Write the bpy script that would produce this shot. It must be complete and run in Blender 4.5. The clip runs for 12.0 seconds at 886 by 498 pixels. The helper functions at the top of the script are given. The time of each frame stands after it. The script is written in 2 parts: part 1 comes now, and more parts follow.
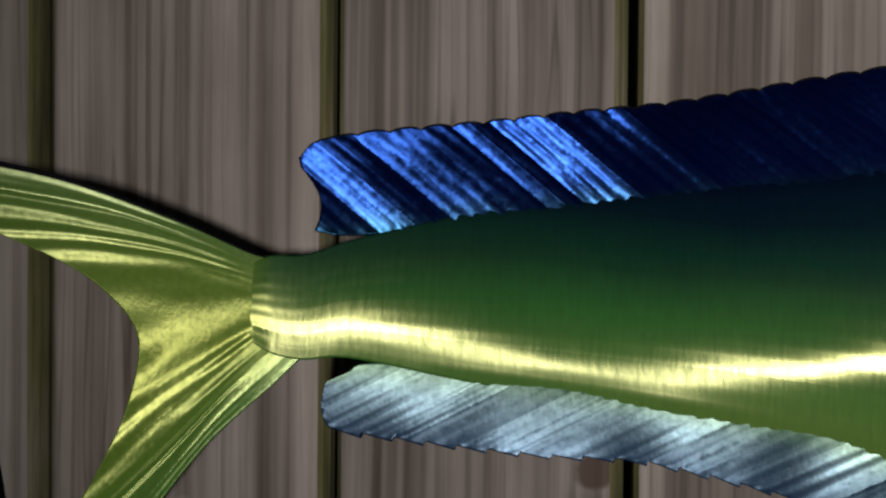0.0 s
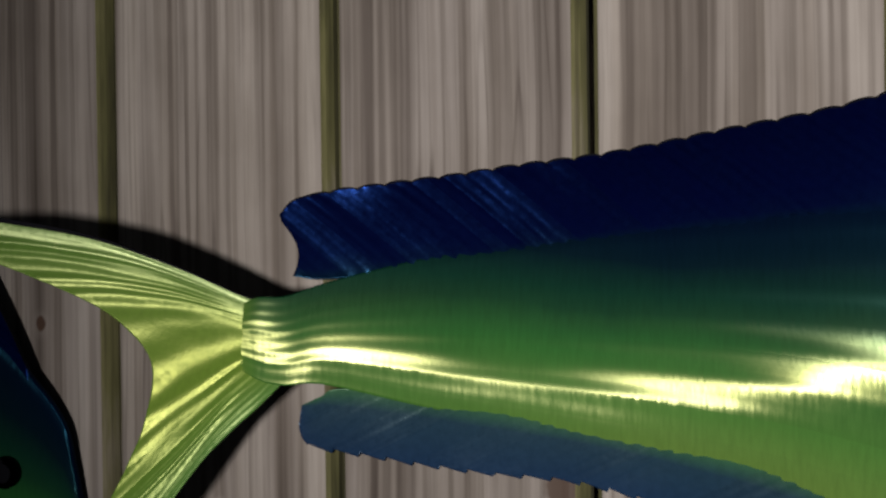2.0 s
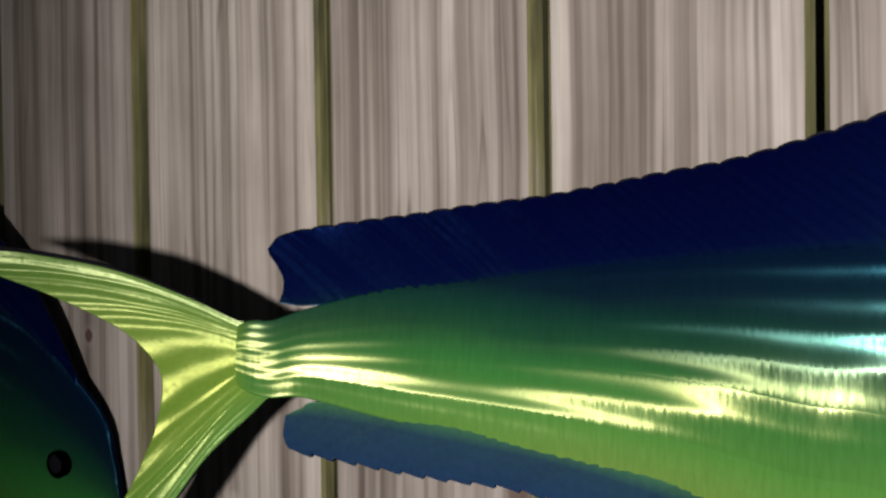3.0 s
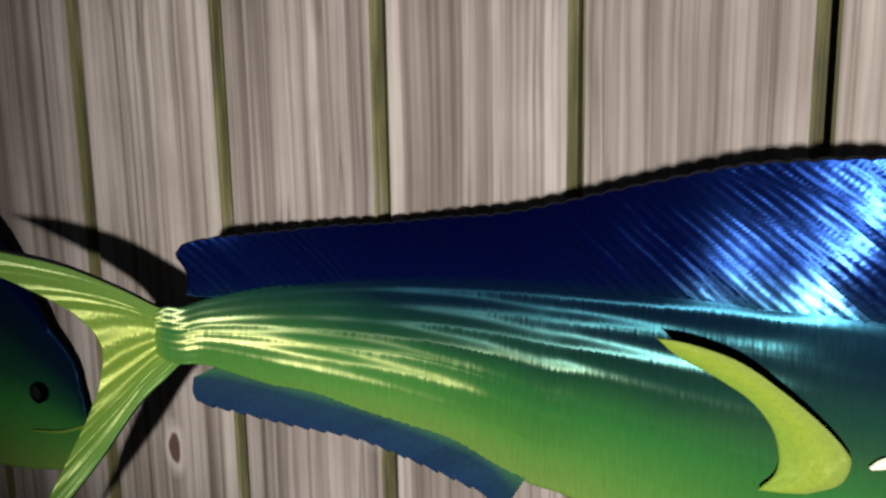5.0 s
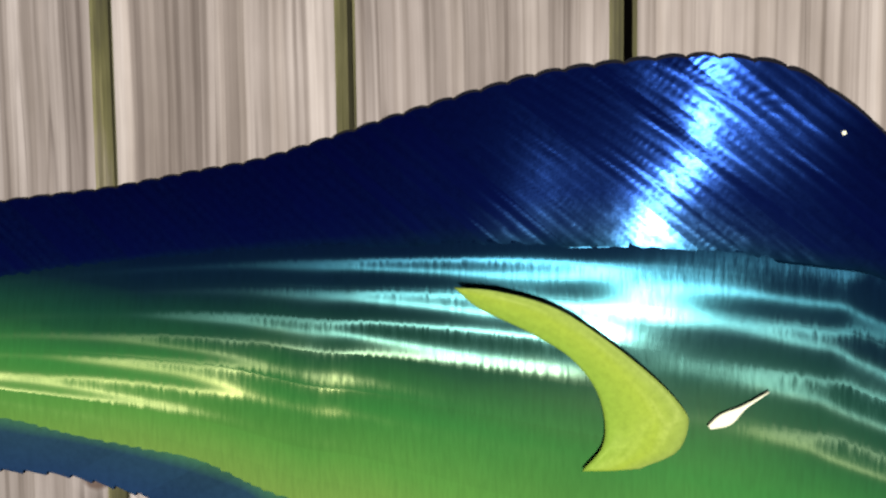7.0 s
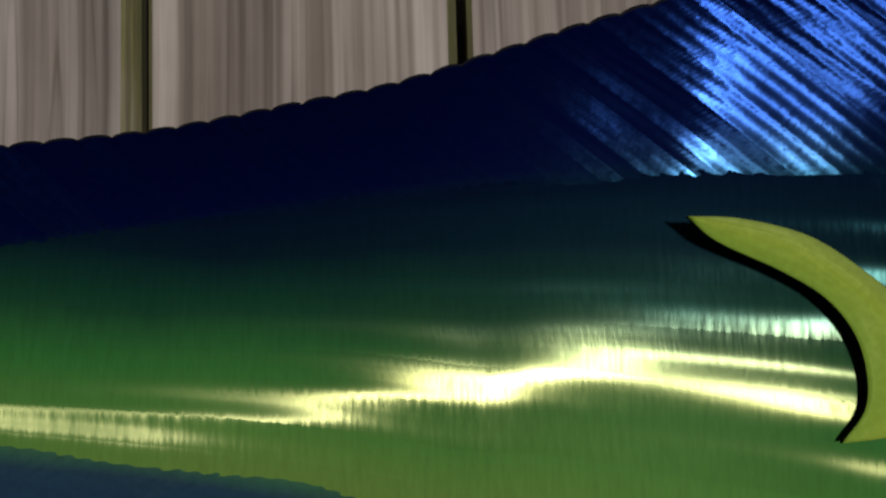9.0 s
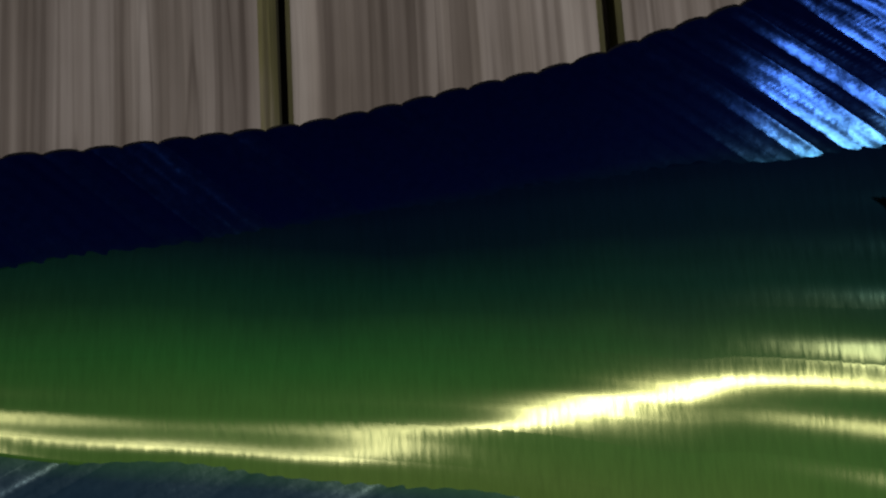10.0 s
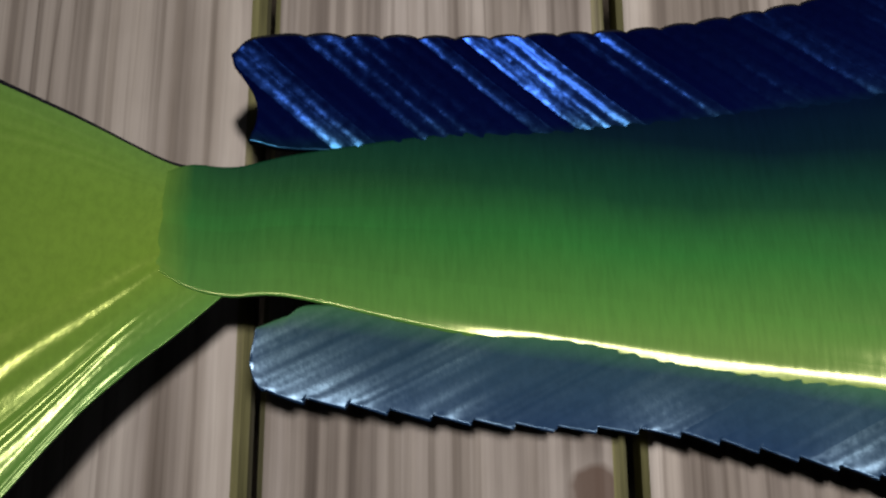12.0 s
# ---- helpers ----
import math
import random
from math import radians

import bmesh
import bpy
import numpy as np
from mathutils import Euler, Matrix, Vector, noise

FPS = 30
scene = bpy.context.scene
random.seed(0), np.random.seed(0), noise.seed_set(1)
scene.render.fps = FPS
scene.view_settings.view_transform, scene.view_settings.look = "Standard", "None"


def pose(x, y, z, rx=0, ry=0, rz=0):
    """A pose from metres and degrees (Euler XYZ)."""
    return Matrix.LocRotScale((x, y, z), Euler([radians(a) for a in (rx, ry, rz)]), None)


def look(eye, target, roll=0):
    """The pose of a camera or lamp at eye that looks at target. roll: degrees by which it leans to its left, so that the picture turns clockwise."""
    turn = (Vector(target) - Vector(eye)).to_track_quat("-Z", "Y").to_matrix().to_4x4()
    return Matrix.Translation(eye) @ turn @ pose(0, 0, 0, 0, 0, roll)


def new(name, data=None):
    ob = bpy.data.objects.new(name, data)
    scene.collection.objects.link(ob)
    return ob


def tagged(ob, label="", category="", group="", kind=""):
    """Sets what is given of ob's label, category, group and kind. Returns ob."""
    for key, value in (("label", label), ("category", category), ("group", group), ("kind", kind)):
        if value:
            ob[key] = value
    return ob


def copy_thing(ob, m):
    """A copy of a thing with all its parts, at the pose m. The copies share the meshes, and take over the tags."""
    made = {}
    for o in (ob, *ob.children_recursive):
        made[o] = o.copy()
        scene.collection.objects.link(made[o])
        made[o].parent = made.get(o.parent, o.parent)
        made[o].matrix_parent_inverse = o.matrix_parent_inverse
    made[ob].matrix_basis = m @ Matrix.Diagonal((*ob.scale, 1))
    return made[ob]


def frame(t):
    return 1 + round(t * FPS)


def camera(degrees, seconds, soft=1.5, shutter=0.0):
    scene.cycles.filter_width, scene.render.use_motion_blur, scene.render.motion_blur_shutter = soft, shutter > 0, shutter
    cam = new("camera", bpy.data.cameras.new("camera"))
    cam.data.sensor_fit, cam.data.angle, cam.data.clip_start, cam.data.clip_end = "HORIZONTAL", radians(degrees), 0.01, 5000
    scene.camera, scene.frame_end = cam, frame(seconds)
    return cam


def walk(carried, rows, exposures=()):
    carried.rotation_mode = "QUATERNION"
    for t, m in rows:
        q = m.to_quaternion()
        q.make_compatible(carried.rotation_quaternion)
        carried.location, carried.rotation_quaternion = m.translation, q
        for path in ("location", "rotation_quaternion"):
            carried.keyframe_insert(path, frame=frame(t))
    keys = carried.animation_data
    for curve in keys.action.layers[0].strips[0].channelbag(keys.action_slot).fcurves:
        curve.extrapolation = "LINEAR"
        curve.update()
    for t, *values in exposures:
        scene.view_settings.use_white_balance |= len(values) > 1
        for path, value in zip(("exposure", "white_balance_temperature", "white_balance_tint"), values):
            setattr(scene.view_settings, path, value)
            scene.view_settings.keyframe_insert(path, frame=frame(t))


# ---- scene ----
cam = camera(52.7, 12.0, soft=2.5)
PATH = [
    (0, (0.102, -0.432, 1.387), (-0.116, 1.5559, 1.358), 0.5),
    (0.5, (0.128, -0.429, 1.419), (-0.188, 1.5368, 1.23), 0.8),
    (1, (0.149, -0.438, 1.419), (-0.2431, 1.5167, 1.2599), 0.4),
    (1.5, (0.182, -0.454, 1.397), (-0.3362, 1.4776, 1.378), -0.4),
    (2, (0.214, -0.463, 1.406), (-0.3989, 1.4407, 1.384), -0.7),
    (2.5, (0.252, -0.479, 1.414), (-0.4561, 1.3913, 1.391), -0.8),
    (3, (0.303, -0.488, 1.427), (-0.5239, 1.3327, 1.391), -0.8),
    (3.2, (0.331, -0.503, 1.443), (-0.533, 1.2999, 1.387), -0.6),
    (4.8, (0.449, -0.561, 1.537), (-0.411, 1.2059, 1.165), -0.7),
    (5, (0.464, -0.568, 1.547), (-0.385, 1.2021, 1.165), -0.9),
    (5.5, (0.4763, -0.5808, 1.5728), (-0.2924, 1.1976, 1.0765), -1.12),
    (6, (0.491, -0.557, 1.52), (-0.2061, 1.2733, 1.1149), -0.2),
    (6.5, (0.4639, -0.5231, 1.4922), (-0.0639, 1.379, 1.1708), -0.36),
    (6.7, (0.4563, -0.5012, 1.4739), (-0.0217, 1.4247, 1.2243), -0.53),
    (8.3, (0.2948, -0.4288, 1.3859), (0.3285, 1.5695, 1.4629), -0.95),
    (8.5, (0.2871, -0.4201, 1.3803), (0.3288, 1.5772, 1.475), -1.06),
    (9, (0.2567, -0.3992, 1.3637), (0.3638, 1.5908, 1.532), -1.6),
    (9.5, (0.2231, -0.3774, 1.348), (0.3364, 1.599, 1.6328), -3.32),
    (10, (0.1884, -0.3677, 1.3434), (0.3016, 1.6064, 1.6434), -3.43),
    (10.5, (0.1626, -0.3666, 1.3423), (0.2021, 1.623, 1.5418), -1.26),
    (11, (0.1383, -0.3605, 1.3097), (0.1082, 1.6148, 1.6215), -1.9),
    (11.5, (0.0866, -0.3453, 1.2761), (0.1801, 1.5795, 1.8114), -3.19),
    (12, (0.0655, -0.3438, 1.2848), (0.1048, 1.6014, 1.7478), -0.38),
]
walk(cam, [(t, look(eye, target, roll)) for t, eye, target, roll in PATH],
     [(0.0, -1.1), (0.5, -1.85), (1.0, -1.6), (1.5, -0.95), (2.0, -0.4), (2.5, -0.05), (3.0, 0.3), (5.0, 0.4), (5.5, 0.25), (6.0, 0.4), (6.5, 0.75), (8.5, -0.2), (9.0, -0.7), (9.5, -1.25), (10.0, -1.35), (10.5, -1.4), (11.0, -0.8), (11.5, -0.3), (12.0, 0.05)])
# ---- light: a hand torch in a dark yard ----
world = bpy.data.worlds.new("night")
scene.world = world
world.use_nodes = True
world.node_tree.nodes["Background"].inputs[0].default_value = (0.80, 0.88, 1.0, 1)
world.node_tree.nodes["Background"].inputs[1].default_value = 0.035
torch_data = bpy.data.lights.new("torch", "SPOT")
torch_data.energy, torch_data.color, torch_data.shadow_soft_size = 1250.0, (1.0, 0.96, 0.96), 0.15
torch_data.spot_size, torch_data.spot_blend = radians(19), 1.0
torch = new("torch", torch_data)
torch.matrix_world = look((0.88, -4.5, 1.33), (0.38, 0.0, 1.44))


# ---- materials ----
class Nodes:
    """A small helper round one node material."""

    def __init__(self, name):
        self.mat = bpy.data.materials.new(name)
        self.mat.use_nodes = True
        self.tree = self.mat.node_tree
        self.bsdf = self.tree.nodes["Principled BSDF"]

    def add(self, kind, **settings):
        node = self.tree.nodes.new(kind)
        for key, value in settings.items():
            if key == "operation":
                node.operation = value
            elif key == "data_type":
                node.data_type = value
            elif key == "blend_type":
                node.blend_type = value
        return node

    def link(self, a, b):
        self.tree.links.new(a, b)

    def math(self, op, a, b=0.0, clamp=False):
        node = self.add("ShaderNodeMath", operation=op)
        node.use_clamp = clamp
        for slot, value in zip(node.inputs, (a, b)):
            if isinstance(value, (int, float)):
                slot.default_value = value
            else:
                self.link(value, slot)
        return node.outputs[0]

    def noise(self, vector, scale, detail=4.0, rough=0.55, stretch=(1, 1, 1)):
        mapping = self.add("ShaderNodeMapping")
        mapping.inputs["Scale"].default_value = stretch
        self.link(vector, mapping.inputs[0])
        node = self.add("ShaderNodeTexNoise")
        node.inputs["Scale"].default_value = scale
        node.inputs["Detail"].default_value = detail
        node.inputs["Roughness"].default_value = rough
        self.link(mapping.outputs[0], node.inputs["Vector"])
        return node.outputs[0]

    def ramp(self, value, stops):
        node = self.add("ShaderNodeValToRGB")
        ramp = node.color_ramp
        while len(ramp.elements) < len(stops):
            ramp.elements.new(0.5)
        for element, (at, colour) in zip(ramp.elements, stops):
            element.position = at
            element.color = (*colour, 1) if len(colour) == 3 else colour
        self.link(value, node.inputs[0])
        return node.outputs[0]

    def mix(self, how, factor, a, b):
        node = self.add("ShaderNodeMix", data_type="RGBA", blend_type=how)
        for slot, value in ((node.inputs[0], factor), (node.inputs[6], a), (node.inputs[7], b)):
            if isinstance(value, (int, float)):
                slot.default_value = value
            elif isinstance(value, tuple):
                slot.default_value = (*value, 1)
            else:
                self.link(value, slot)
        return node.outputs[2]

    def bump(self, height, strength, distance, under=None):
        node = self.add("ShaderNodeBump")
        node.inputs["Strength"].default_value = strength
        node.inputs["Distance"].default_value = distance
        self.link(height, node.inputs["Height"])
        if under is not None:
            self.link(under, node.inputs["Normal"])
        return node.outputs[0]


def weathered_wood():
    n = Nodes("weathered_wood")
    place = n.add("ShaderNodeNewGeometry").outputs["Position"]
    chance = n.add("ShaderNodeObjectInfo").outputs["Random"]
    shift = n.add("ShaderNodeVectorMath", operation="ADD")
    n.link(place, shift.inputs[0])
    lift = n.add("ShaderNodeCombineXYZ")
    n.link(n.math("MULTIPLY", chance, 37.0), lift.inputs[2])
    # the grain wavers a little on its way up
    n.link(n.math("MULTIPLY", n.math("SUBTRACT", n.noise(place, 5, 2, 0.5), 0.5), 0.006), lift.inputs[0])
    n.link(lift.outputs[0], shift.inputs[1])
    at = shift.outputs[0]
    grain = n.noise(at, 80, 4, 0.55, (1, 1, 0.012))
    broad = n.noise(at, 42, 3, 0.55, (1, 1, 0.02))
    fine = n.noise(at, 420, 4, 0.6, (1, 1, 0.03))
    blotch = n.noise(at, 9, 5, 0.6, (1, 1, 0.5))
    tone = n.math("ADD", n.math("MULTIPLY", grain, 0.27), n.math("MULTIPLY", broad, 0.73))
    colour = n.ramp(tone, [(0.34, (0.13, 0.108, 0.092)), (0.44, (0.235, 0.205, 0.182)), (0.54, (0.33, 0.295, 0.265)), (0.70, (0.45, 0.41, 0.37))])
    colour = n.mix("MULTIPLY", 0.25, colour, n.ramp(fine, [(0.3, (0.55, 0.52, 0.5)), (0.6, (1, 1, 1))]))
    colour = n.mix("MULTIPLY", 0.7, colour, n.ramp(blotch, [(0.35, (0.62, 0.6, 0.57)), (0.62, (1, 1, 1))]))
    colour = n.mix("MULTIPLY", 1.0, colour, n.ramp(chance, [(0.0, (0.86, 0.85, 0.84)), (1.0, (1.0, 0.99, 0.96))]))
    crack = n.noise(at, 70, 2, 0.5, (1, 1, 0.006))
    colour = n.mix("MULTIPLY", 0.65, colour, n.ramp(crack, [(0.33, (0.32, 0.28, 0.25)), (0.40, (0.85, 0.83, 0.8)), (0.5, (1, 1, 1))]))
    ridge = n.noise(at, 190, 3, 0.55, (1, 1, 0.010))
    colour = n.mix("MULTIPLY", 0.6, colour, n.ramp(ridge, [(0.36, (0.42, 0.39, 0.36)), (0.50, (0.95, 0.95, 0.94)), (0.66, (1, 1, 1))]))
    # short drying cracks and dark grain lines
    split = n.math("ABSOLUTE", n.math("SUBTRACT", n.noise(at, 55, 2, 0.45, (1, 1, 0.035)), 0.5))
    worn = n.noise(at, 14, 3, 0.5, (1, 1, 0.3))
    line = n.math("MULTIPLY", n.ramp(split, [(0.0, (1, 1, 1)), (0.022, (0, 0, 0))]), n.ramp(worn, [(0.46, (0, 0, 0)), (0.6, (1, 1, 1))]))
    colour = n.mix("MIX", n.math("MULTIPLY", line, 0.6), colour, (0.07, 0.055, 0.045))
    # knots: a dark heart in a pale ring
    axis = n.add("ShaderNodeSeparateXYZ")
    n.link(place, axis.inputs[0])
    wobble = n.math("MULTIPLY", n.math("SUBTRACT", n.noise(place, 60, 2), 0.5), 0.9)
    for kx, kz, wide, high, dark, pale in ((-0.075, 1.226, 0.0075, 0.016, 0.95, 0.75), (-0.205, 1.355, 0.0045, 0.006, 0.9, 0.1), (0.129, 1.275, 0.011, 0.010, 0.75, 0.15)):
        dx = n.math("DIVIDE", n.math("SUBTRACT", axis.outputs[0], kx), wide)
        dz = n.math("DIVIDE", n.math("SUBTRACT", axis.outputs[2], kz), high)
        far = n.math("SQRT", n.math("ADD", n.math("MULTIPLY", dx, dx), n.math("MULTIPLY", dz, dz)))
        far = n.math("ADD", far, wobble)
        ring = n.ramp(n.math("MULTIPLY", far, 0.4), [(0.25, (1, 1, 1)), (0.75, (0, 0, 0))])
        colour = n.mix("MIX", n.math("MULTIPLY", ring, pale), colour, (0.50, 0.45, 0.40))
        heart = n.ramp(far, [(0.7, (1, 1, 1)), (1.05, (0, 0, 0))])
        colour = n.mix("MIX", n.math("MULTIPLY", heart, dark), colour, (0.05, 0.025, 0.014))
    n.link(colour, n.bsdf.inputs["Base Color"])
    n.bsdf.inputs["Roughness"].default_value = 0.85
    n.bsdf.inputs["Specular IOR Level"].default_value = 0.2
    under = n.bump(fine, 0.5, 0.0006)
    n.link(n.bump(grain, 0.8, 0.0015, under), n.bsdf.inputs["Normal"])
    return n.mat


def algae_wood():
    n = Nodes("algae_stained_wood")
    place = n.add("ShaderNodeNewGeometry").outputs["Position"]
    patch = n.noise(place, 40, 4, 0.6, (1, 1, 0.15))
    grain = n.noise(place, 260, 4, 0.6, (1, 1, 0.03))
    colour = n.ramp(patch, [(0.3, (0.045, 0.04, 0.02)), (0.45, (0.10, 0.095, 0.032)), (0.56, (0.15, 0.14, 0.055)), (0.7, (0.23, 0.20, 0.14))])
    colour = n.mix("MULTIPLY", 0.7, colour, n.ramp(grain, [(0.35, (0.35, 0.33, 0.3)), (0.6, (1, 1, 1))]))
    n.link(colour, n.bsdf.inputs["Base Color"])
    n.bsdf.inputs["Roughness"].default_value = 0.9
    n.link(n.bump(patch, 0.4, 0.001), n.bsdf.inputs["Normal"])
    return n.mat


def candy_metal(name, paint, glint, share, grid, rows, swing, tick=(520.0, 90.0), jitter=0.3, rough=0.27, patches=0.006, patchy=0.3, lay=0.0, vary=0.2, haze=0.10, dome=None, root=None):
    """Translucent paint over metal ground row by row with a disc. paint: the coat's colour; glint: the metal seen through it, both across the part.
    grid: the UV map whose u runs along the rows; rows: rows for each unit of its v; swing: how far (radians) the scratches turn within a row;
    lay: 0 for scratches across the rows, a quarter turn for scratches along them; vary: how unlike the rows are; haze: the coat's own soft gloss."""
    n = Nodes(name)
    uv = n.add("ShaderNodeTexCoord").outputs["UV"]
    axis = n.add("ShaderNodeSeparateXYZ")
    n.link(uv, axis.inputs[0])
    along, across = axis.outputs[0], axis.outputs[1]
    place = n.add("ShaderNodeTexCoord").outputs["Object"]
    lanes = n.add("ShaderNodeUVMap")
    lanes.uv_map = grid
    lane = n.add("ShaderNodeSeparateXYZ")
    n.link(lanes.outputs[0], lane.inputs[0])
    if dome:
        # towards the tail root the dark back runs out into green
        full = n.math("DIVIDE", n.math("ADD", along, 0.03), 0.22, True)
        across = n.math("ADD", n.math("MULTIPLY", n.math("SUBTRACT", across, 0.33), n.math("ADD", n.math("MULTIPLY", full, 0.78), 0.22)), 0.33)
    cloud = n.noise(place, 16, 4, 0.6)
    shade = n.math("ADD", across, n.math("MULTIPLY", n.math("SUBTRACT", cloud, 0.5), 0.10))
    # the single scratches, in rows that waver and change where the disc was lifted
    scratch = n.noise(place, 1.0, 3, 0.65, (tick[0], 1, tick[1]))
    wander = n.math("MULTIPLY", n.math("SUBTRACT", n.noise(place, 1.0, 2, 0.5, (1.2, 1, 8)), 0.5), 1.0)
    ragged = n.math("MULTIPLY", n.math("SUBTRACT", scratch, 0.5), 0.16)
    phase = n.math("ADD", n.math("ADD", n.math("MULTIPLY", lane.outputs[1], rows), wander), ragged)
    row = n.add("ShaderNodeTexWhiteNoise")
    row.noise_dimensions = "1D"
    n.link(n.math("FLOOR", phase), row.inputs["W"])
    wave = n.math("SINE", n.math("MULTIPLY", phase, 2 * math.pi))
    zone = n.noise(place, 9, 1, 0.5)
    wide = swing
    if dome:
        # a bolder pass on the front half, with a ragged end
        front = n.math("DIVIDE", n.math("SUBTRACT", n.math("ADD", along, n.math("MULTIPLY", cloud, 0.05)), 0.315), 0.03, True)
        wide = n.math("ADD", n.math("MULTIPLY", front, swing * 0.9), swing)
    turn = n.math("ADD", n.math("MULTIPLY", wave, wide), lay)
    turn = n.math("ADD", turn, n.math("MULTIPLY", n.math("SUBTRACT", row.outputs["Value"], 0.5), vary))
    turn = n.math("ADD", turn, n.math("MULTIPLY", n.math("SUBTRACT", scratch, 0.5), jitter))
    turn = n.math("ADD", turn, n.math("MULTIPLY", n.math("SUBTRACT", zone, 0.5), 0.16))
    speck = n.ramp(scratch, [(0.32, (0.35, 0.38, 0.38)), (0.62, (1, 1, 1))])
    coat = n.ramp(shade, paint)
    metal = n.ramp(shade, glint)
    if root:
        # the sprayed green ends in a soft round patch on the tail root
        reach, soft, colour, bright = root
        ahead = n.math("ADD", along, n.math("MULTIPLY", n.math("SUBTRACT", cloud, 0.5), 0.012))
        near = n.math("DIVIDE", n.math("SUBTRACT", ahead, reach), soft, True)
        coat, metal = n.mix("MIX", near, colour, coat), n.mix("MIX", near, bright, metal)
    n.link(n.mix("MULTIPLY", 0.22, coat, speck), n.bsdf.inputs["Base Color"])
    n.bsdf.inputs["Roughness"].default_value = 0.5
    n.bsdf.inputs["Specular IOR Level"].default_value = haze
    n.link(metal, n.bsdf.inputs["Specular Tint"])
    ground = n.add("ShaderNodeBsdfPrincipled")
    n.link(n.mix("MULTIPLY", 0.75, metal, speck), ground.inputs["Base Color"])
    ground.inputs["Metallic"].default_value = 1.0
    ground.inputs["Anisotropic"].default_value = 1.0
    n.link(n.math("ADD", n.math("MULTIPLY", cloud, 0.12), rough - 0.06), ground.inputs["Roughness"])
    n.link(n.math("ADD", n.math("DIVIDE", turn, 2 * math.pi), 1.0), ground.inputs["Anisotropic Rotation"])
    run = n.add("ShaderNodeTangent")
    run.direction_type, run.uv_map = "UV_MAP", grid
    n.link(run.outputs[0], ground.inputs["Tangent"])
    normal = n.bump(zone, 1.0, patches)
    n.link(n.bump(scratch, 1.0, 0.00003, normal), ground.inputs["Normal"])
    blend = n.add("ShaderNodeMixShader")
    amount = n.math("ADD", n.math("MULTIPLY", n.math("SUBTRACT", zone, 0.5), patchy), share)
    amount = n.math("MULTIPLY", amount, n.math("ADD", n.math("MULTIPLY", row.outputs["Value"], 4 * vary), 1 - 2 * vary), True)
    if dome:
        # the head is polished less
        amount = n.math("MULTIPLY", amount, n.math("SUBTRACT", 1.0, n.math("MULTIPLY", n.math("DIVIDE", n.math("SUBTRACT", along, 0.43), 0.07, True), 0.75)))
    n.link(amount, blend.inputs[0])
    n.link(n.bsdf.outputs[0], blend.inputs[1])
    n.link(ground.outputs[0], blend.inputs[2])
    n.link(blend.outputs[0], n.tree.nodes["Material Output"].inputs[0])
    return n.mat


def plain(name, colour, rough=0.5, metal=0.0, gloss=0.5):
    n = Nodes(name)
    place = n.add("ShaderNodeNewGeometry").outputs["Position"]
    mottled = n.noise(place, 60, 4)
    n.link(n.mix("MULTIPLY", 0.5, colour, n.ramp(mottled, [(0.3, (0.6, 0.6, 0.6)), (0.7, (1, 1, 1))])), n.bsdf.inputs["Base Color"])
    n.bsdf.inputs["Roughness"].default_value = rough
    n.bsdf.inputs["Metallic"].default_value = metal
    n.bsdf.inputs["Specular IOR Level"].default_value = gloss
    return n.mat


WOOD = weathered_wood()
ALGAE = algae_wood()
BODY = candy_metal("candy_green_metal",
                   [(0.0, (0.105, 0.185, 0.034)), (0.2, (0.050, 0.155, 0.026)), (0.40, (0.017, 0.112, 0.022)), (0.58, (0.005, 0.038, 0.016)), (0.8, (0.0015, 0.007, 0.013)), (1.0, (0.0008, 0.003, 0.014))],
                   [(0.0, (0.84, 0.82, 0.40)), (0.40, (0.80, 0.80, 0.30)), (0.54, (0.60, 0.74, 0.34)), (0.66, (0.20, 0.48, 0.38)), (0.85, (0.07, 0.28, 0.31)), (1.0, (0.03, 0.15, 0.26))],
                   0.092, "UVMap", 8.5, 0.15, (480.0, 70.0), 0.26, 0.25, dome=True, root=(-0.020, 0.013, (0.100, 0.190, 0.024), (0.78, 0.80, 0.24)))
BLUE = candy_metal("candy_blue_metal", [(0.0, (0.001, 0.006, 0.014)), (0.14, (0.0005, 0.0012, 0.018)), (1.0, (0.0003, 0.0006, 0.012))],
                   [(0.0, (0.05, 0.22, 0.34)), (0.1, (0.10, 0.32, 0.72)), (0.3, (0.055, 0.18, 0.72)), (1.0, (0.04, 0.14, 0.68))],
                   0.16, "Stroke", 165.0, 0.13, (260.0, 260.0), 0.45, 0.29, 0.008, 0.3, math.pi / 2, 0.48, 0.035)
STEEL = candy_metal("candy_steel_blue_metal", [(0.0, (0.008, 0.024, 0.06)), (0.7, (0.010, 0.03, 0.05)), (1.0, (0.03, 0.10, 0.04))],
                    [(0.0, (0.36, 0.54, 0.72)), (0.6, (0.42, 0.62, 0.68)), (1.0, (0.48, 0.68, 0.46))],
                    0.10, "Stroke", 150.0, 0.13, (260.0, 260.0), 0.38, 0.34, 0.010, 0.3, math.pi / 2, 0.40, 0.06)
LIME = candy_metal("candy_lime_metal", [(0.0, (0.060, 0.165, 0.028)), (0.45, (0.110, 0.195, 0.022)), (1.0, (0.078, 0.16, 0.03))],
                   [(0.0, (0.68, 0.82, 0.36)), (0.5, (0.78, 0.80, 0.22)), (1.0, (0.72, 0.82, 0.42))],
                   0.052, "UVMap", 15.0, 0.18, (420.0, 300.0), 0.25, 0.26, 0.005, vary=0.40)
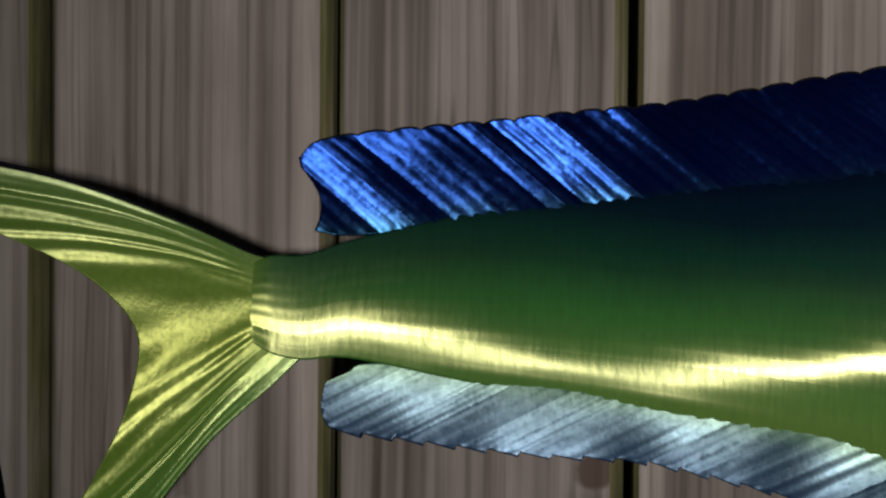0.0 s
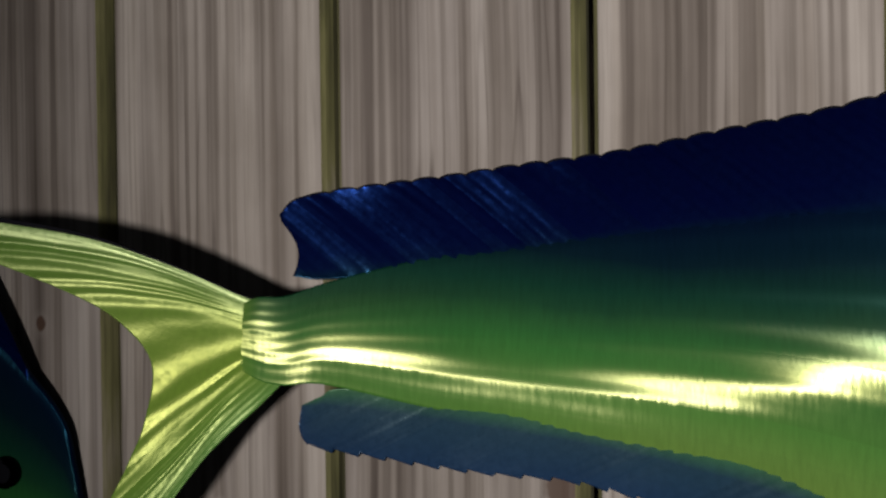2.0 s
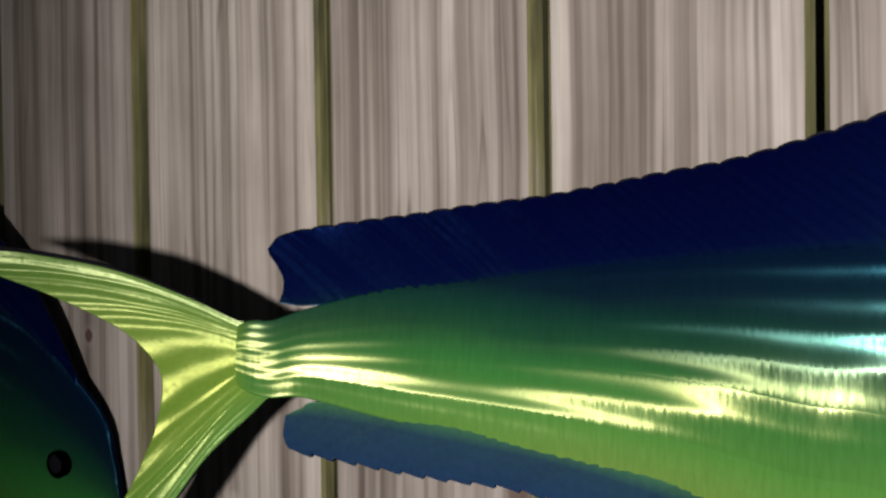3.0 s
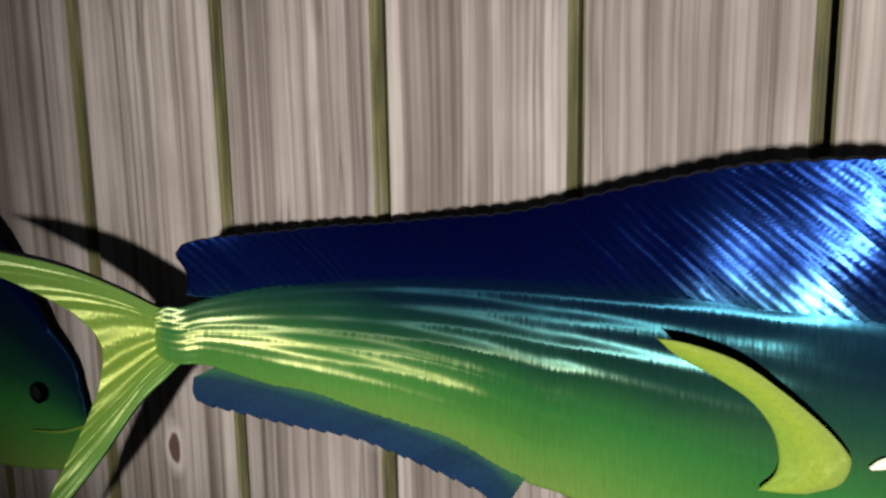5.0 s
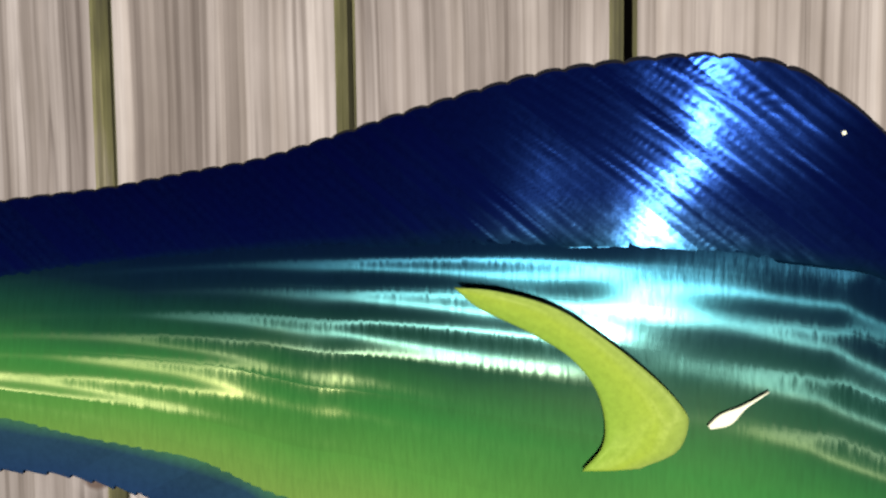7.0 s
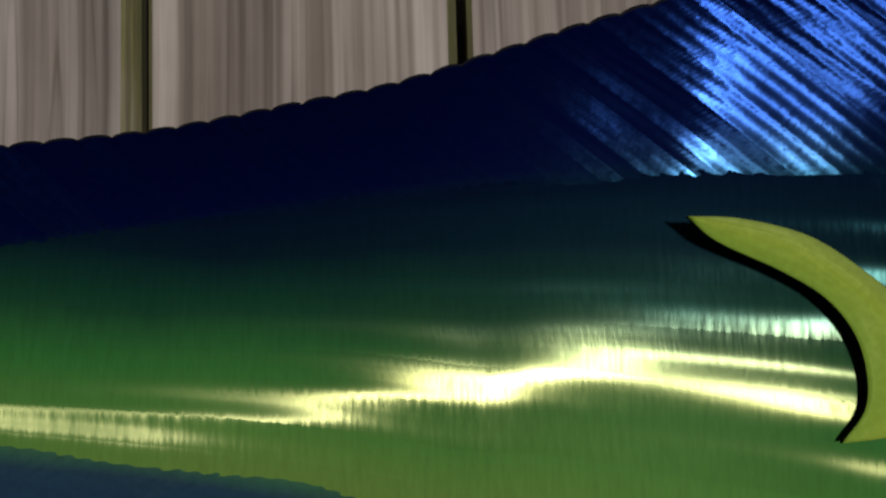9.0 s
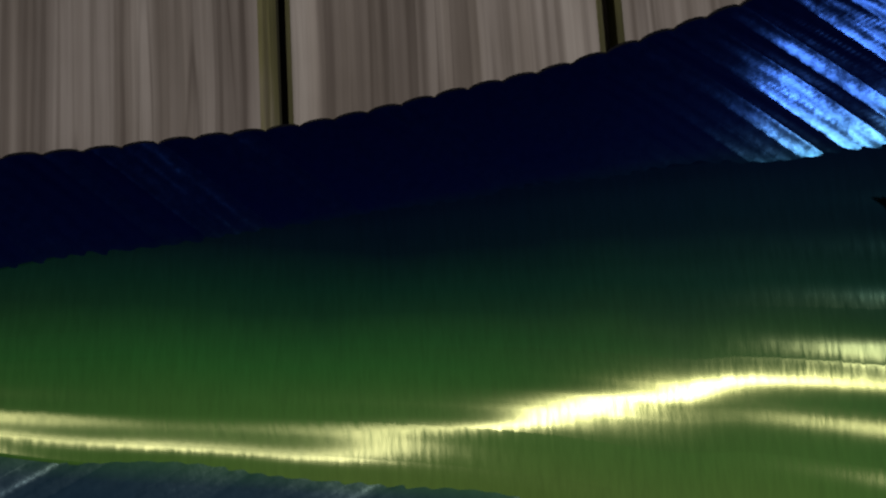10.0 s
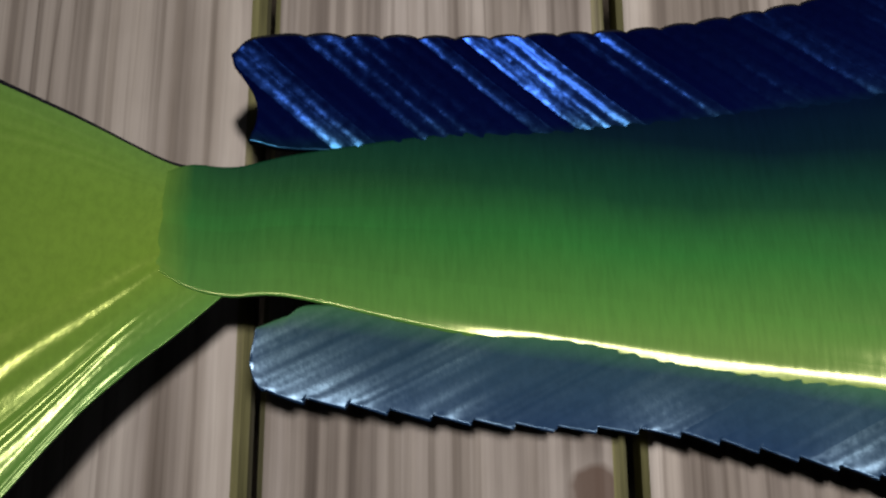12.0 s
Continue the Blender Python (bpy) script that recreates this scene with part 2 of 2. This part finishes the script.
FLIPPER = candy_metal("satin_lime_paint", [(0.0, (0.155, 0.25, 0.03)), (0.6, (0.20, 0.27, 0.03)), (1.0, (0.17, 0.23, 0.045))],
                      [(0.0, (0.7, 0.75, 0.3)), (1.0, (0.7, 0.7, 0.3))], 0.012, "UVMap", 3.0, 0.2, (300.0, 300.0), 0.2, 0.5, 0.002, 0.0, haze=0.05)
# black of the cut edges, also painted along upper fin edges as shade
RIM = plain("black_cut_edge_and_shade", (0.006, 0.006, 0.008), 0.9, 0.0, 0.05)
BARE = plain("pale_cream_paint", (0.80, 0.80, 0.55), 0.4, 0.0)
SOIL_BACKDROP = plain("dark_soil_and_backdrop", (0.08, 0.06, 0.04), 0.95)


# ---- structure ----
def part(name, bm, materials, parent, label="", smooth=True):
    me = bpy.data.meshes.new(name)
    bm.to_mesh(me)
    bm.free()
    for m in materials:
        me.materials.append(m)
    if smooth:
        for p in me.polygons:
            p.use_smooth = p.material_index == 0 and abs(p.normal.y) > 0.5
    ob = new(name, me)
    ob.parent = parent
    if label:
        tagged(ob, label)
    return ob


def box(bm, x0, x1, y0, y1, z0, z1):
    made = bmesh.ops.create_cube(bm, size=1)["verts"]
    for v in made:
        v.co = ((x0 + x1) / 2 + v.co.x * (x1 - x0), (y0 + y1) / 2 + v.co.y * (y1 - y0), (z0 + z1) / 2 + v.co.z * (z1 - z0))
    return made


ground_bm = bmesh.new()
bmesh.ops.create_grid(ground_bm, x_segments=40, y_segments=40, size=400)
for v in ground_bm.verts:
    v.co.z = -0.02 * noise.noise(v.co * 0.05)
ground = part("ground", ground_bm, [SOIL_BACKDROP], None)
tagged(ground, "dark bare soil of the yard below the fence", "ground", kind="structure")

# added, unseen: blocks the sky behind the fence so the gaps stay dark
backdrop_bm = bmesh.new()
box(backdrop_bm, -6.0, 6.0, 0.9, 1.1, 0.0, 3.0)
wall = part("wall_north", backdrop_bm, [SOIL_BACKDROP], None)
tagged(wall, "added unseen backdrop that keeps the fence gaps dark", "wall", kind="structure")

FENCE_TOP, BOARD_THICK, GAP = 1.86, 0.017, 0.0045
fence = tagged(new("fence"), "weathered grey-brown wooden board fence with narrow gaps", "fence")
fence.location = (0.14, 0, 0)


def board(x0, x1, seed):
    """One sawn board: fluted by the weather, with eased edges."""
    bm = bmesh.new()
    cols, rows = 60, 30
    width = x1 - x0
    worn = 0.003 + 0.008 * abs(noise.noise(Vector((seed * 2.7, 0.3, 0))))
    green = 1 + round(worn * 300)
    front, back = [], []
    for j in range(rows + 1):
        z = 0.0 + FENCE_TOP * j / rows
        line = []
        for i in range(cols + 1):
            s = i / cols
            x = x0 + width * s
            edge = min(s, 1 - s) * width
            y = 0.0035 * max(0.0, 1 - edge / 0.005) ** 2
            y += 0.0045 * max(0.0, 1 - (1 - s) * width / worn) ** 1.3
            flute = noise.noise(Vector((x * 70 + seed * 9.1, z * 0.7, seed))) + 0.6 * noise.noise(Vector((x * 190 + seed, z * 0.9, 3.0)))
            y += 0.0007 * max(-1.2, -abs(flute) * 1.4 + 0.2)
            line.append(bm.verts.new((x - fence.location.x, y + 0.001 * noise.noise(Vector((seed * 3, z, 0))), z)))
        front.append(line)
        back.append([bm.verts.new((x0 - fence.location.x, BOARD_THICK, z)), bm.verts.new((x1 - fence.location.x, BOARD_THICK, z))])
    for j in range(rows):
        for i in range(cols):
            bm.faces.new((front[j][i], front[j][i + 1], front[j + 1][i + 1], front[j + 1][i])).material_index = int(i == 0 or i >= cols - green)
        bm.faces.new((back[j][1], back[j][0], back[j + 1][0], back[j + 1][1]))
        side = bm.faces.new((back[j][0], front[j][0], front[j + 1][0], back[j + 1][0]))
        other = bm.faces.new((front[j][cols], back[j][1], back[j + 1][1], front[j + 1][cols]))
        side.material_index = other.material_index = 1
    bm.faces.new([back[rows][0], *front[rows], back[rows][1]]).material_index = 1
    bm.faces.new([back[0][1], *reversed(front[0]), back[0][0]]).material_index = 1
    return part("board", bm, [WOOD, ALGAE], fence)


SEAMS = [-1.02, -0.875, -0.73, -0.585, -0.44, -0.295, -0.15, 0.0, 0.145, 0.29, 0.44, 0.585, 0.73, 0.875, 1.02, 1.165, 1.31]
for k in range(len(SEAMS) - 1):
    board(SEAMS[k] + GAP / 2, SEAMS[k + 1] - GAP / 2, k + 1)
for z in (0.35, 1.05, 1.70):
    bm = bmesh.new()
    made = box(bm, SEAMS[0] - fence.location.x, SEAMS[-1] - fence.location.x, BOARD_THICK + 0.0005, BOARD_THICK + 0.038, z - 0.045, z + 0.045)
    bmesh.ops.bevel(bm, geom=bm.edges[:], offset=0.003, segments=2, affect="EDGES")
    part("rail", bm, [WOOD], fence)


# ---- the metal fish ----
CENTRE = Vector((0.28, 0.0, 1.35))
KEY_X = (-0.22, -0.06, 0.0, 0.05, 0.12, 0.18, 0.25, 0.30, 0.36, 0.45, 0.52, 0.58, 0.70)
KEY_Y = (-0.125, -0.085, -0.066, -0.055, -0.045, -0.043, -0.051, -0.0575, -0.0625, -0.0655, -0.0615, -0.053, -0.028)


def bow(x):
    """The bow along the length, smooth from key to key."""
    k = max(0, min(len(KEY_X) - 2, sum(1 for q in KEY_X if q <= x) - 1))
    slope = [(KEY_Y[min(i + 1, len(KEY_X) - 1)] - KEY_Y[max(i - 1, 0)]) / (KEY_X[min(i + 1, len(KEY_X) - 1)] - KEY_X[max(i - 1, 0)]) for i in (k, k + 1)]
    w = KEY_X[k + 1] - KEY_X[k]
    t = (x - KEY_X[k]) / w
    return (2 * t ** 3 - 3 * t * t + 1) * KEY_Y[k] + (t ** 3 - 2 * t * t + t) * w * slope[0] + (3 * t * t - 2 * t ** 3) * KEY_Y[k + 1] + (t ** 3 - t * t) * w * slope[1]


def stand_off(x, z):
    """How far the sheet stands before the fence: bowed along its length, the back leaning to the fence."""
    y = sum(bow(x + d) for d in (-0.06, -0.04, -0.02, 0.0, 0.02, 0.04, 0.06)) / 7
    middle = math.exp(-((x - 0.13) / 0.12) ** 2)
    dz = z - 1.365
    return y + 0.055 * dz * math.exp(-(dz / 0.06) ** 2) + middle * 0.15 * (dz if dz > 0 else 0.06 * math.tanh(dz / 0.06))


def curve(points):
    """A smooth line through a few points, by its share of the length."""
    pts = [Vector(p) for p in points]
    pts = [2 * pts[0] - pts[1], *pts, 2 * pts[-1] - pts[-2]]
    fine = []
    for i in range(1, len(pts) - 2):
        a, b, c, d = pts[i - 1:i + 3]
        for k in range(16):
            t = k / 16
            fine.append(0.5 * (2 * b + (c - a) * t + (2 * a - 5 * b + 4 * c - d) * t * t + (3 * b - a - 3 * c + d) * t ** 3))
    fine.append(pts[-2])
    run = [0.0]
    for p, q in zip(fine, fine[1:]):
        run.append(run[-1] + (q - p).length)
    xs, zs = [p.x for p in fine], [p.y for p in fine]
    total = run[-1]
    return lambda t: (float(np.interp(t * total, run, xs)), float(np.interp(t * total, run, zs)))


def sheet(nu, nv, at, thick=0.0028, relief=None, depth=stand_off, painted=None, border=0, stroke=None):
    """A sheet of metal with a cut edge; at(u, v) gives x and z, relief(u, v, x, z) what stands proud of it;
    painted(x) where the long edges carry the sheet's own colour; border: front rows along the upper edge painted black
    as its shade."""
    bm = bmesh.new()
    layer = bm.loops.layers.uv.new("UVMap")
    second = bm.loops.layers.uv.new("Stroke")
    front, back, share, run = [], [], {}, {}
    for i in range(nu + 1):
        fl, bl = [], []
        for j in range(nv + 1):
            u, v = i / nu, j / nv
            x, z = at(u, v)
            y = depth(x, z)
            proud = relief(u, v, x, z) if relief else 0.0
            f = bm.verts.new(Vector((x, y - proud, z)) - CENTRE)
            b = bm.verts.new(Vector((x, y + thick, z)) - CENTRE)
            share[f] = share[b] = (x, v)
            run[f] = run[b] = stroke(x, z) if stroke else (x, v * 0.1)
            fl.append(f)
            bl.append(b)
        front.append(fl)
        back.append(bl)
    faces = []
    for i in range(nu):
        for j in range(nv):
            faces.append((front[i][j], front[i + 1][j], front[i + 1][j + 1], front[i][j + 1], int(j >= nv - border)))
            faces.append((back[i][j + 1], back[i + 1][j + 1], back[i + 1][j], back[i][j], 1))
    for i in range(nu):
        own = [int(not (painted and painted(share[row[i]][0]))) for row in zip(*[(f[0], f[-1]) for f in front])]
        faces.append((back[i][0], back[i + 1][0], front[i + 1][0], front[i][0], own[0]))
        faces.append((front[i][nv], front[i + 1][nv], back[i + 1][nv], back[i][nv], own[1]))
    for j in range(nv):
        faces.append((front[0][j], front[0][j + 1], back[0][j + 1], back[0][j], int(painted is None)))
        faces.append((back[nu][j], back[nu][j + 1], front[nu][j + 1], front[nu][j], 1))
    for *corners, index in faces:
        face = bm.faces.new(corners)
        face.material_index = index
        for loop in face.loops:
            loop[layer].uv = share[loop.vert]
            loop[second].uv = run[loop.vert]
    bmesh.ops.recalc_face_normals(bm, faces=bm.faces)
    return bm


def between(low, high, a=0.0, b=1.0):
    def at(u, v):
        t = a + (b - a) * u
        (x0, z0), (x1, z1) = low(t), high(t)
        return x0 + (x1 - x0) * v, z0 + (z1 - z0) * v
    return at


def scallop(x, pitch, height):
    """Rounded lobes along a fin's edge."""
    turn = (x / pitch) % 1.0
    return height * (math.sqrt(max(0.0, 1 - (2 * turn - 1) ** 2)) - 0.6)


BACK = [(0.026, 1.386), (0.08, 1.3985), (0.158, 1.409), (0.25, 1.417), (0.34, 1.421), (0.41, 1.422), (0.46, 1.421), (0.525, 1.414), (0.549, 1.409), (0.585, 1.390), (0.624, 1.353)]


def fish_body(parent):
    high = curve([(-0.020, 1.3735), (-0.010, 1.3782), (0.004, 1.3788), *BACK, (0.646, 1.324), (0.653, 1.296), (0.658, 1.266)])
    low = curve([(-0.020, 1.3445), (-0.008, 1.3375), (0.004, 1.3350), (0.017, 1.336), (0.032, 1.334), (0.075, 1.325), (0.133, 1.316), (0.19, 1.307), (0.235, 1.298), (0.276, 1.286), (0.304, 1.283), (0.353, 1.270), (0.45, 1.243), (0.542, 1.216), (0.60, 1.213), (0.64, 1.221), (0.655, 1.245), (0.657, 1.262)])

    flat = between(low, high)

    def rounded(u, v):
        x, z = flat(u, v)
        return x - 0.004 * math.sin(math.pi * v) * max(0.0, 1 - u * 25), z

    def relief(u, v, x, z):
        swell = 0.0018 * math.sin(math.pi * v) * min(1.0, max(0.0, (x + 0.02) / 0.12))
        fan = 0.00009 * noise.noise(Vector((x * 5, v * 22, 1.0))) * min(1.0, max(0.0, (x - 0.02) / 0.25))
        return swell + fan * min(1.0, 4 * v, 4 * (1 - v)) - 0.0009 * max(0.0, min(1.0, (-0.010 - x) / 0.012)) - 0.0006 * max(0.0, 1 - min(v, 1 - v) / 0.06) * min(1.0, max(0.0, (x - 0.05) / 0.05)) * (v > 0.5 or x < 0.275)

    return part("body", sheet(480, 56, rounded, relief=relief, painted=lambda x: x < -0.005 or 0.03 < x), [BODY, RIM], parent, "ground metal body shading from blue-black to lime")


def fin_rays(pitch, depth, lean, bend=0.0):
    nx, nz = math.sin(lean), math.cos(lean)

    def relief(u, v, x, z):
        c = (nx * x + nz * z + bend * (z - 1.42) ** 2) / pitch
        ray = math.sin(2 * math.pi * (c + 0.7 * noise.noise(Vector((c * 0.31, 0, 0)))))
        strength = 0.25 + 1.7 * abs(noise.noise(Vector((c * 0.55, (x - z) * 26, 4))))
        return depth * ray * strength * min(1.0, 16 * v, 16 * (1 - v)) + 0.0005 * noise.noise(Vector((x * 22, z * 22, 2)))
    return relief


def along_rays(lean):
    return lambda x, z: (math.cos(lean) * x - math.sin(lean) * z, math.sin(lean) * x + math.cos(lean) * z)


def dorsal_fin(parent):
    top = curve([(0.000, 1.4195), (0.010, 1.428), (0.046, 1.4335), (0.081, 1.4375), (0.115, 1.442), (0.16, 1.4465), (0.213, 1.4545), (0.256, 1.4605), (0.297, 1.4705), (0.333, 1.4805), (0.38, 1.4925), (0.41, 1.4985), (0.46, 1.5025), (0.485, 1.5015), (0.51, 1.496), (0.534, 1.4805), (0.552, 1.464), (0.578, 1.436), (0.605, 1.392), (0.6235, 1.3545)])
    base = curve([(0.007, 1.3885), (0.0255, 1.3868), *[(x, z - 0.006) for x, z in BACK[1:]]])
    flat = between(base, top)

    def at(u, v):
        x, z = flat(u, v)
        lobes = min(1.0, max(0.0, (x - 0.008) / 0.02), max(0.0, (0.56 - x) / 0.06))
        z += scallop(x + 0.35 * (z - 1.42), 0.0137, 0.0021) * lobes * max(0.0, v - 0.9) * 10
        x += 0.005 * math.sin(math.pi * min(1.0, v * 1.15)) * max(0.0, 1 - u * 30)
        return x, z

    return part("dorsal_fin", sheet(760, 52, at, relief=fin_rays(0.0056, 0.00022, radians(40), 2.0), depth=lambda x, z: stand_off(x, z) + 0.0002, border=1, stroke=along_rays(radians(40))), [BLUE, RIM], parent, "ground metal dorsal fin in candy blue with slanting rays")


def anal_fin(parent):
    top = curve([(0.0130, 1.3255), (0.022, 1.3296), (0.0325, 1.3335), (0.075, 1.3300), (0.133, 1.3215), (0.19, 1.3125), (0.235, 1.3035), (0.2755, 1.2890)])
    low = curve([(0.0128, 1.3247), (0.0118, 1.3130), (0.0185, 1.3050), (0.044, 1.301), (0.075, 1.297), (0.105, 1.2945), (0.142, 1.293), (0.167, 1.2885), (0.194, 1.2825), (0.225, 1.275), (0.249, 1.266), (0.247, 1.240)])
    flat = between(low, top)

    def at(u, v):
        x, z = flat(u, v)
        lobes = min(1.0, max(0.0, (x - 0.012) / 0.01), max(0.0, (0.247 - x) / 0.01))
        turn = ((x - 0.4 * z) / 0.0137) % 1.0
        z += 0.0022 * (0.6 - turn) * lobes * max(0.0, 0.14 - v) / 0.14
        return x, z

    return part("anal_fin", sheet(420, 44, at, relief=fin_rays(0.0046, 0.00010, radians(-27)), depth=lambda x, z: stand_off(x, z) + 0.0002, stroke=along_rays(radians(-27))), [STEEL, RIM], parent, "ground metal anal fin in pale steel blue")


def tail_fin(parent):
    upper = curve([(-0.006, 1.378), (-0.018, 1.3797), (-0.049, 1.394), (-0.091, 1.410), (-0.131, 1.4185), (-0.17, 1.4235), (-0.225, 1.424)])
    lower = curve([(0.004, 1.3368), (-0.002, 1.3308), (-0.011, 1.3220), (-0.023, 1.3112), (-0.040, 1.293), (-0.072, 1.250), (-0.104, 1.211), (-0.150, 1.155)])
    trail = curve([(-0.150, 1.155), (-0.118, 1.216), (-0.084, 1.275), (-0.072, 1.298), (-0.064, 1.318), (-0.0605, 1.345), (-0.074, 1.364), (-0.094, 1.3775), (-0.132, 1.394), (-0.17, 1.407), (-0.225, 1.424)])

    def at(u, v):
        root = (0.004 - 0.010 * v, 1.3368 + 0.0412 * v)
        end = trail(v)
        x, z = root[0] + (end[0] - root[0]) * u, root[1] + (end[1] - root[1]) * u
        for edge, weight in ((lower, (1 - v) ** 3), (upper, v ** 3)):
            ex, ez = edge(u)
            bx, bz = (trail(0.0) if edge is lower else trail(1.0))
            sx, sz = (0.004, 1.3368) if edge is lower else (-0.006, 1.378)
            x += weight * (ex - (sx + (bx - sx) * u))
            z += weight * (ez - (sz + (bz - sz) * u))
        return x, z

    def relief(u, v, x, z):
        return (0.00008 * math.sin(v * 80 + 6 * noise.noise(Vector((v * 7, 0, 0)))) * (0.4 + u) + 0.00016 * (0.3 + u) * noise.noise(Vector((v * 26, u * 3, 5)))) * min(1, 10 * v, 10 * (1 - v), max(0.0, 6 * u - 0.8))

    bm = sheet(90, 110, at, relief=relief, depth=lambda x, z: stand_off(x, z) + 0.0005, border=3)
    return part("tail_fin", bm, [LIME, RIM], parent, "forked lime-green ground metal tail fin")


def pectoral_fin(parent):
    outer = curve([(0.363, 1.4005), (0.383, 1.399), (0.408, 1.392), (0.430, 1.378), (0.451, 1.361), (0.463, 1.348), (0.466, 1.340), (0.461, 1.327), (0.445, 1.3185)])
    inner = curve([(0.3632, 1.4000), (0.374, 1.391), (0.397, 1.380), (0.414, 1.3695), (0.425, 1.356), (0.4295, 1.341), (0.4285, 1.328), (0.421, 1.318), (0.4195, 1.316)])

    def depth(x, z):
        lift = max(0.0, (z - 1.315) / 0.085)
        return stand_off(x, z) - 0.0070 - 0.014 * lift ** 1.5

    def relief(u, v, x, z):
        return 0.0010 * math.sin(math.pi * v) + 0.0003 * noise.noise(Vector((u * 6, v * 8, 0)))

    bm = sheet(70, 16, between(inner, outer), 0.0022, relief, depth)
    return part("pectoral_fin", bm, [FLIPPER, RIM], parent, "curved satin lime pectoral fin raised from the body")


def gill_mark(parent):
    upper = curve([(0.4745, 1.3385), (0.480, 1.3437), (0.489, 1.3477), (0.5005, 1.3545)])
    lower = curve([(0.4762, 1.3368), (0.4845, 1.3392), (0.491, 1.3464), (0.5008, 1.3539)])
    bm = sheet(24, 6, between(lower, upper), 0.003, lambda u, v, x, z: 0.001 * math.sin(math.pi * v), lambda x, z: stand_off(x, z) - 0.0048)
    return part("gill_mark", bm, [BARE, RIM], parent, "small pale cream gill mark")


def mouth(parent):
    upper = curve([(0.600, 1.2545), (0.63, 1.2565), (0.6565, 1.2645)])
    lower = curve([(0.600, 1.2525), (0.63, 1.2525), (0.6565, 1.2605)])
    bm = sheet(24, 5, between(lower, upper), 0.003, lambda u, v, x, z: 0.0008 * math.sin(math.pi * v), lambda x, z: stand_off(x, z) - 0.004)
    return part("mouth", bm, [LIME, RIM], parent, "lime-edged mouth line")


def eye(parent):
    bm = bmesh.new()
    layer = bm.loops.layers.uv.new("UVMap")
    for radius, proud in ((0.010, 0.0060), (0.006, 0.0068)):
        made = bmesh.ops.create_uvsphere(bm, u_segments=20, v_segments=10, radius=radius)["verts"]
        for v in made:
            v.co = Vector((0.612 + v.co.x, stand_off(0.612, 1.292) - proud + 0.12 * v.co.y, 1.292 + v.co.z)) - CENTRE
    for face in bm.faces:
        if face.calc_center_median().y + 0 < -1 or (face.verts[0].co - Vector((0.612, 0, 1.292)) + CENTRE).xz.length < 0.0062:
            face.material_index = 1
    return part("eye", bm, [BLUE, RIM], parent, "ringed dark eye")


def rivet(parent, x, z):
    bm = bmesh.new()
    bmesh.ops.create_uvsphere(bm, u_segments=10, v_segments=6, radius=0.0011)
    for v in bm.verts:
        v.co += Vector((x, stand_off(x, z) - 0.0006, z)) - CENTRE
    return part("rivet", bm, [BARE], parent, "tiny pale rivet head")


def standoff(parent, x, z):
    bm = bmesh.new()
    y = stand_off(x, z)
    bmesh.ops.create_cone(bm, cap_ends=True, segments=16, radius1=0.006, radius2=0.006, depth=-y - 0.001)
    bmesh.ops.rotate(bm, verts=bm.verts, cent=(0, 0, 0), matrix=Matrix.Rotation(math.pi / 2, 3, "X"))
    for v in bm.verts:
        v.co += Vector((x, y / 2 + 0.0015, z)) - CENTRE
    return part("standoff", bm, [RIM], parent)


def metal_fish():
    fish = new("metal_fish")
    fish.location = CENTRE
    for build in (fish_body, dorsal_fin, anal_fin, tail_fin, pectoral_fin, gill_mark, mouth, eye):
        build(fish)
    rivet(fish, 0.531, 1.467)
    for x, z in ((0.12, 1.36), (0.34, 1.34), (0.52, 1.34)):
        standoff(fish, x, z)
    return tagged(fish, "hand-ground metal fish, blue over lime green, hung on the fence", "wall sculpture", "metal fish on the fence")


fish = metal_fish()
ahead = copy_thing(fish, Matrix.Translation(CENTRE + Vector((-0.826, 0.030, -0.027))))
below = copy_thing(fish, Matrix.Translation(CENTRE + Vector((-0.365, 0.012, -0.306))))
